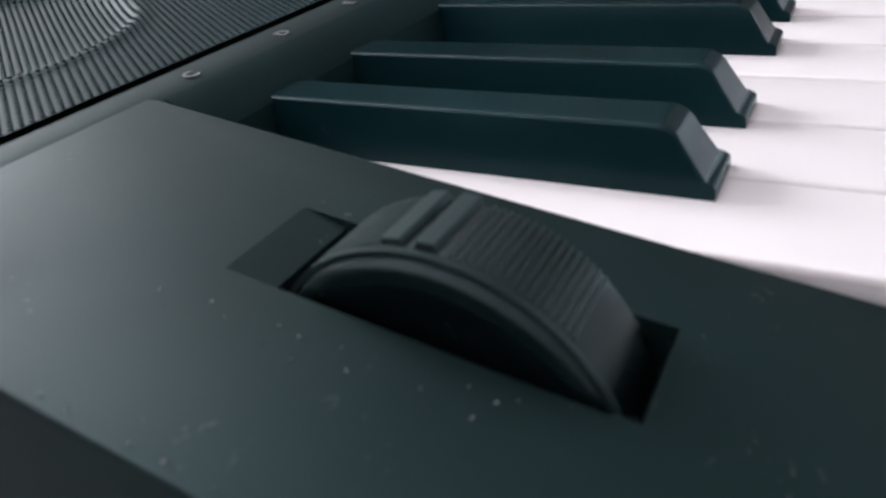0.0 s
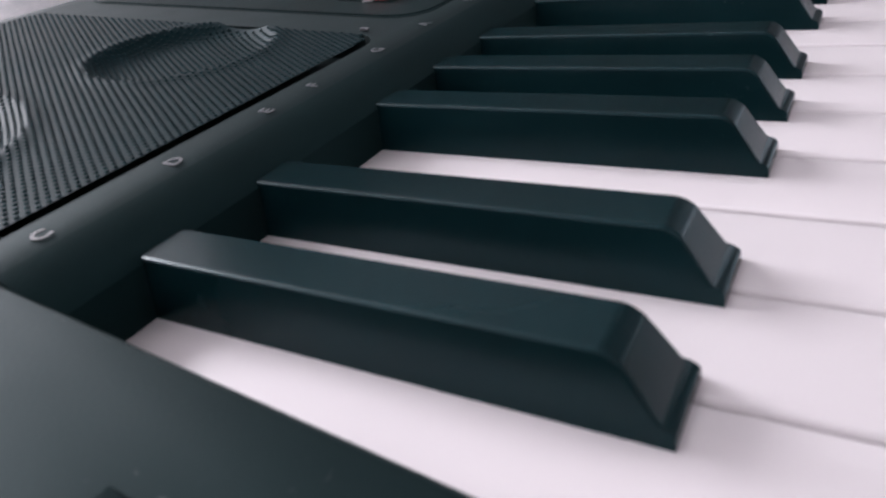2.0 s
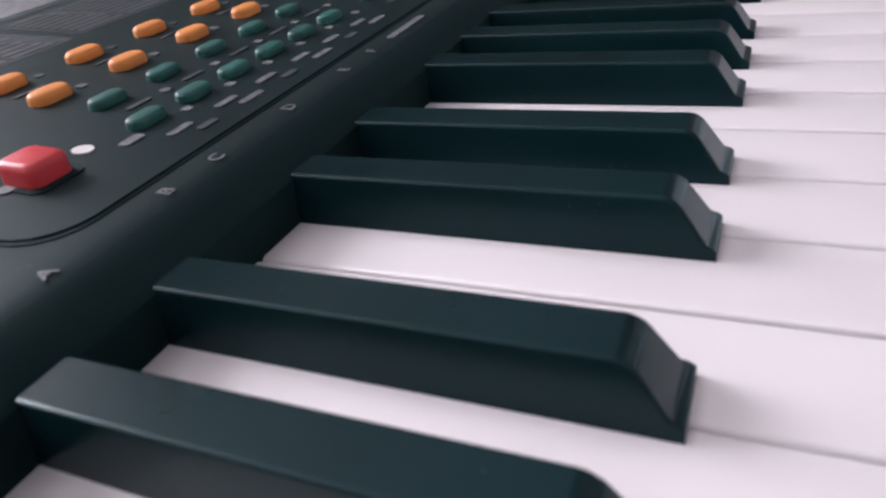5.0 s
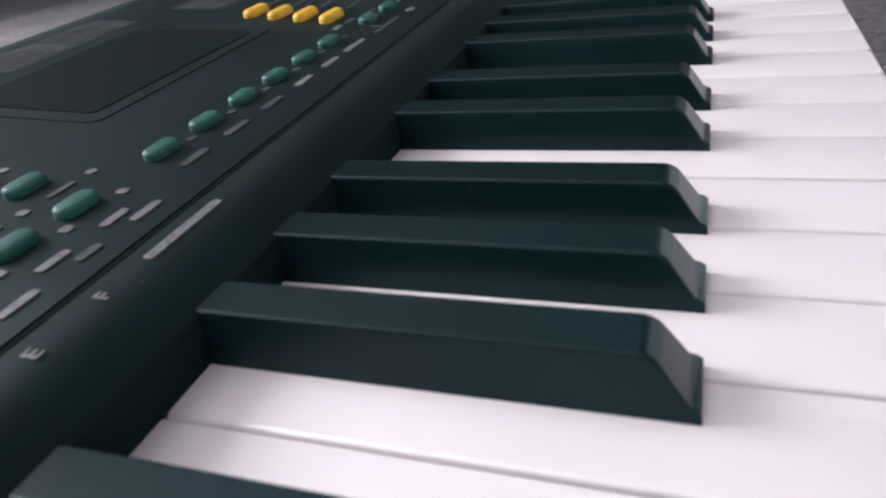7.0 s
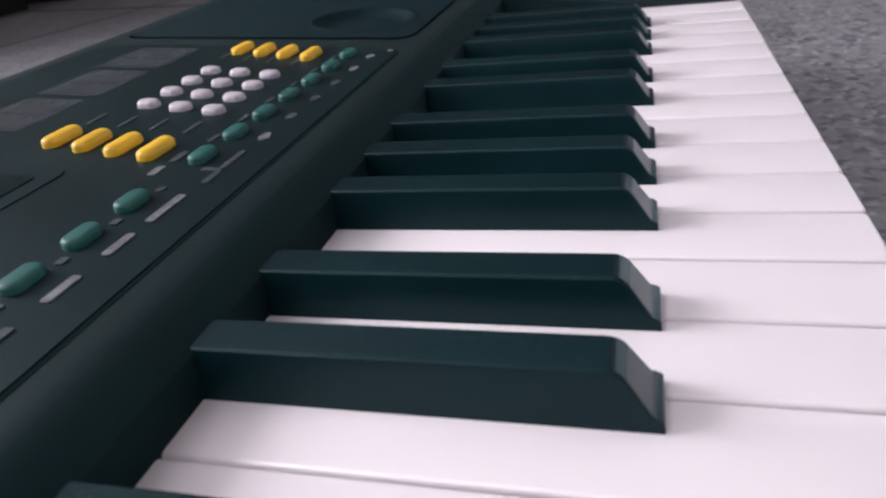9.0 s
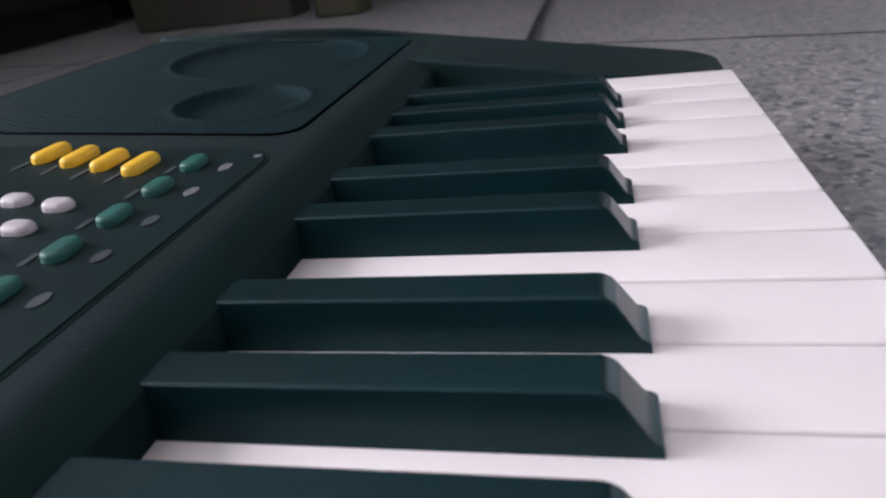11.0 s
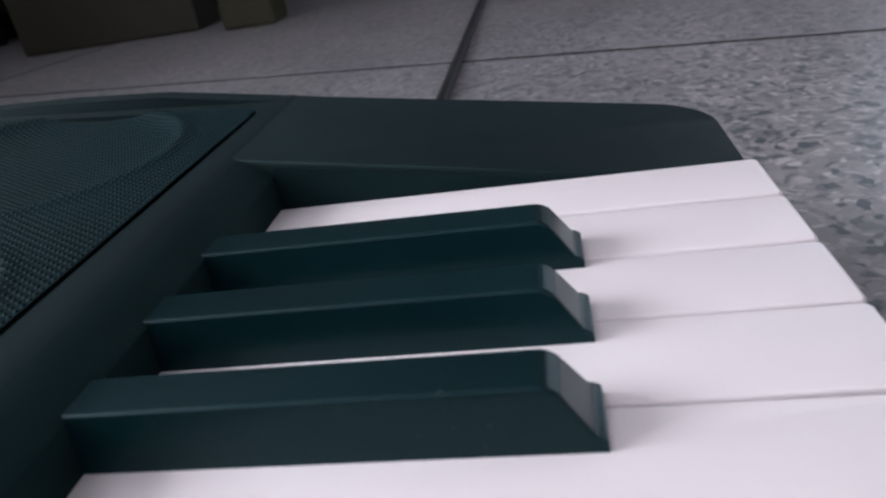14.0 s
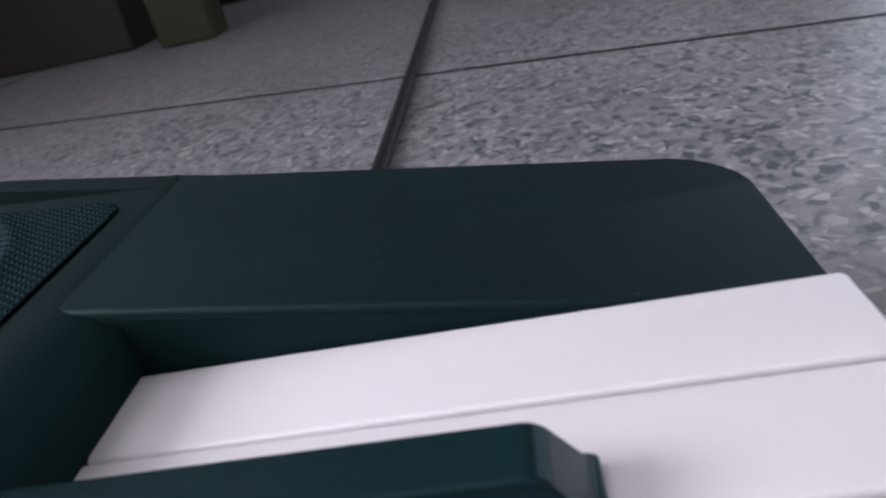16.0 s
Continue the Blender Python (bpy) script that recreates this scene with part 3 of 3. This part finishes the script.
# note names on the strip above the keys
def letter(text, x, y, size):
    cu = bpy.data.curves.new("note_letter", "FONT")
    cu.body, cu.size, cu.align_x, cu.align_y, cu.extrude, cu.offset = text, size, "CENTER", "CENTER", 0.00005, size * 0.02
    tmp = new("letter_text", cu)
    me = bpy.data.meshes.new_from_object(tmp.evaluated_get(bpy.context.evaluated_depsgraph_get()))
    bpy.data.objects.remove(tmp)
    me.materials.append(PRINT)
    o = new("note_letter", me)
    o.parent = keyboard
    o.matrix_local = on_panel(x, y, 0.0001)


for text, x in zip("CDEFGABCDEF", (0.0098, 0.0380, 0.0642, 0.0806, 0.1077, 0.1322, 0.1605, 0.1755, 0.2030, 0.2292, 0.2448)):
    letter(text, x, 0.1497, 0.0046)
o = part("range_mark", prism(rounded(-0.0118, -0.0012, 0.0118, 0.0012, 0.0006, n=2), -0.0004, 0.00008), PRINT, keyboard)
o.matrix_local = on_panel(0.2686, 0.1502, 0.0001)
# highlight on the corner edge of the first grille, painted as a pale bar
o = part("corner_mark", prism(rounded(-0.0008, -0.0013, 0.0008, 0.0013, 0.0004, n=2), -0.0004, 0.00008), PRINT, keyboard)
o.matrix_local = on_panel(0.1227, 0.1644, 0.0008)

# the case is a little shallower than its plan above, measured from the feet of the black keys
DEEP = 0.952
keyboard.scale.y, keyboard.location.y = DEEP, 0.0479 * (1 - DEEP)

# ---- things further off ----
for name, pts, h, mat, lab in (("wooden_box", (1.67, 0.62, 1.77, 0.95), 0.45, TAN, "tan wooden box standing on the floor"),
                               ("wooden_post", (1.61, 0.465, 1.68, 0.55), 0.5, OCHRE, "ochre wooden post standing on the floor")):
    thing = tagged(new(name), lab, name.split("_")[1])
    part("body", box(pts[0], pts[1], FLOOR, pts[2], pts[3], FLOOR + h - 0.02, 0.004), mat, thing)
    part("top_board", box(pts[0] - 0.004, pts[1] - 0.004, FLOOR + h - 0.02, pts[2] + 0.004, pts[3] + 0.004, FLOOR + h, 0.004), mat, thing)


def cupboard(name, label, x0, y0, x1, y1, h, west):
    """Dark carcass on a plinth, with a top board and two doors on its west or its south side."""
    ob = tagged(new(name), label, name)
    dx, dy = (0.02, 0.0) if west else (0.0, 0.02)
    part("carcass", box(x0 + dx, y0 + dy, FLOOR + 0.06, x1, y1, h - 0.03, 0.003), DARKWOOD, ob)
    part("plinth", box(x0 + 0.05, y0 + 0.05, FLOOR, x1 - 0.02, y1 - 0.02, FLOOR + 0.06), DARKWOOD, ob)
    part("top_board", box(x0 - 0.005, y0 - 0.005, h - 0.03, x1, y1, h, 0.004), DARKWOOD, ob)
    a, b = (y0, y1) if west else (x0, x1)
    for lo, hi in ((a + 0.004, (a + b) / 2 - 0.002), ((a + b) / 2 + 0.002, b - 0.004)):
        bm = box(x0, lo, FLOOR + 0.07, x0 + 0.0195, hi, h - 0.034, 0.003) if west else box(lo, y0, FLOOR + 0.07, hi, y0 + 0.0195, h - 0.034, 0.003)
        part("door", bm, DARKWOOD, ob)


# added furniture: the sideboard shades the far floor, the cabinets darken reflections
cupboard("cabinet", "tall dark wooden cabinet added against the wall to darken reflections", 2.0, -0.1, 2.5, 1.00, 1.2, True)
cupboard("cabinet", "dark wooden cabinet added in the corner to darken reflections", 2.0, 1.01, 2.5, 2.5, 1.2, True)
cupboard("cabinet", "dark wooden cabinet added beside the low sideboard to darken reflections", 1.52, 1.15, 1.98, 1.60, 0.92, False)
cupboard("sideboard", "dark wooden sideboard added to shade the far floor", 0.80, 1.18, 1.50, 1.6, 0.86, False)

# black cable along the floor, from behind the end block
curve = bpy.data.curves.new("power_cable", "CURVE")
curve.dimensions, curve.bevel_depth, curve.bevel_resolution = "3D", 0.0043, 3
sp = curve.splines.new("NURBS")
way = ((0.70, 0.18), (0.78, 0.136), (0.86, 0.1325), (0.964, 0.132), (1.04, 0.132), (1.166, 0.1315), (1.30, 0.132), (1.446, 0.131), (1.70, 0.133), (2.0, 0.12))
sp.points.add(len(way) - 1)
for p, (x, y) in zip(sp.points, way):
    p.co = (x, y, FLOOR + 0.0043, 1)
sp.use_endpoint_u = True
tmp = new("cable_path", curve)
me = bpy.data.meshes.new_from_object(tmp.evaluated_get(bpy.context.evaluated_depsgraph_get()))
bpy.data.objects.remove(tmp)
me.materials.append(RUBBER)
for p in me.polygons:
    p.use_smooth = True
tagged(new("power_cable", me), "thin black rubber cable lying straight across the floor", "cable")

# floor tiles, turned a little against the keyboard
TURN, SIDE = math.atan(-0.275), 1.2
base = Matrix.Translation((1.117, 0.0, 0)) @ Matrix.Rotation(TURN, 4, "Z")


def clipped(poly):
    """The part of a plan polygon that lies within the room."""
    for axis, bound, sign in ((0, X0, 1), (0, X1, -1), (1, Y0, 1), (1, Y1, -1)):
        out = []
        for a, b in zip(poly, poly[1:] + poly[:1]):
            da, db = sign * (a[axis] - bound), sign * (b[axis] - bound)
            if da >= 0:
                out.append(a)
            if da * db < 0:
                f = da / (da - db)
                out.append((a[0] + f * (b[0] - a[0]), a[1] + f * (b[1] - a[1])))
        poly = out
        if not poly:
            break
    return poly


for i in range(-5, 4):
    for j in range(-5, 6):
        m = base @ Matrix.Translation((i * SIDE, j * SIDE + 0.898, 0))
        lo, hi = 0.0042, SIDE - 0.0042
        plan = clipped([tuple((m @ Vector((x, y, 0))).xy) for x, y in ((lo, lo), (hi, lo), (hi, hi), (lo, hi))])
        if len(plan) > 2:
            part("tile", prism(plan, FLOOR - 0.02, FLOOR), TILE, floor)
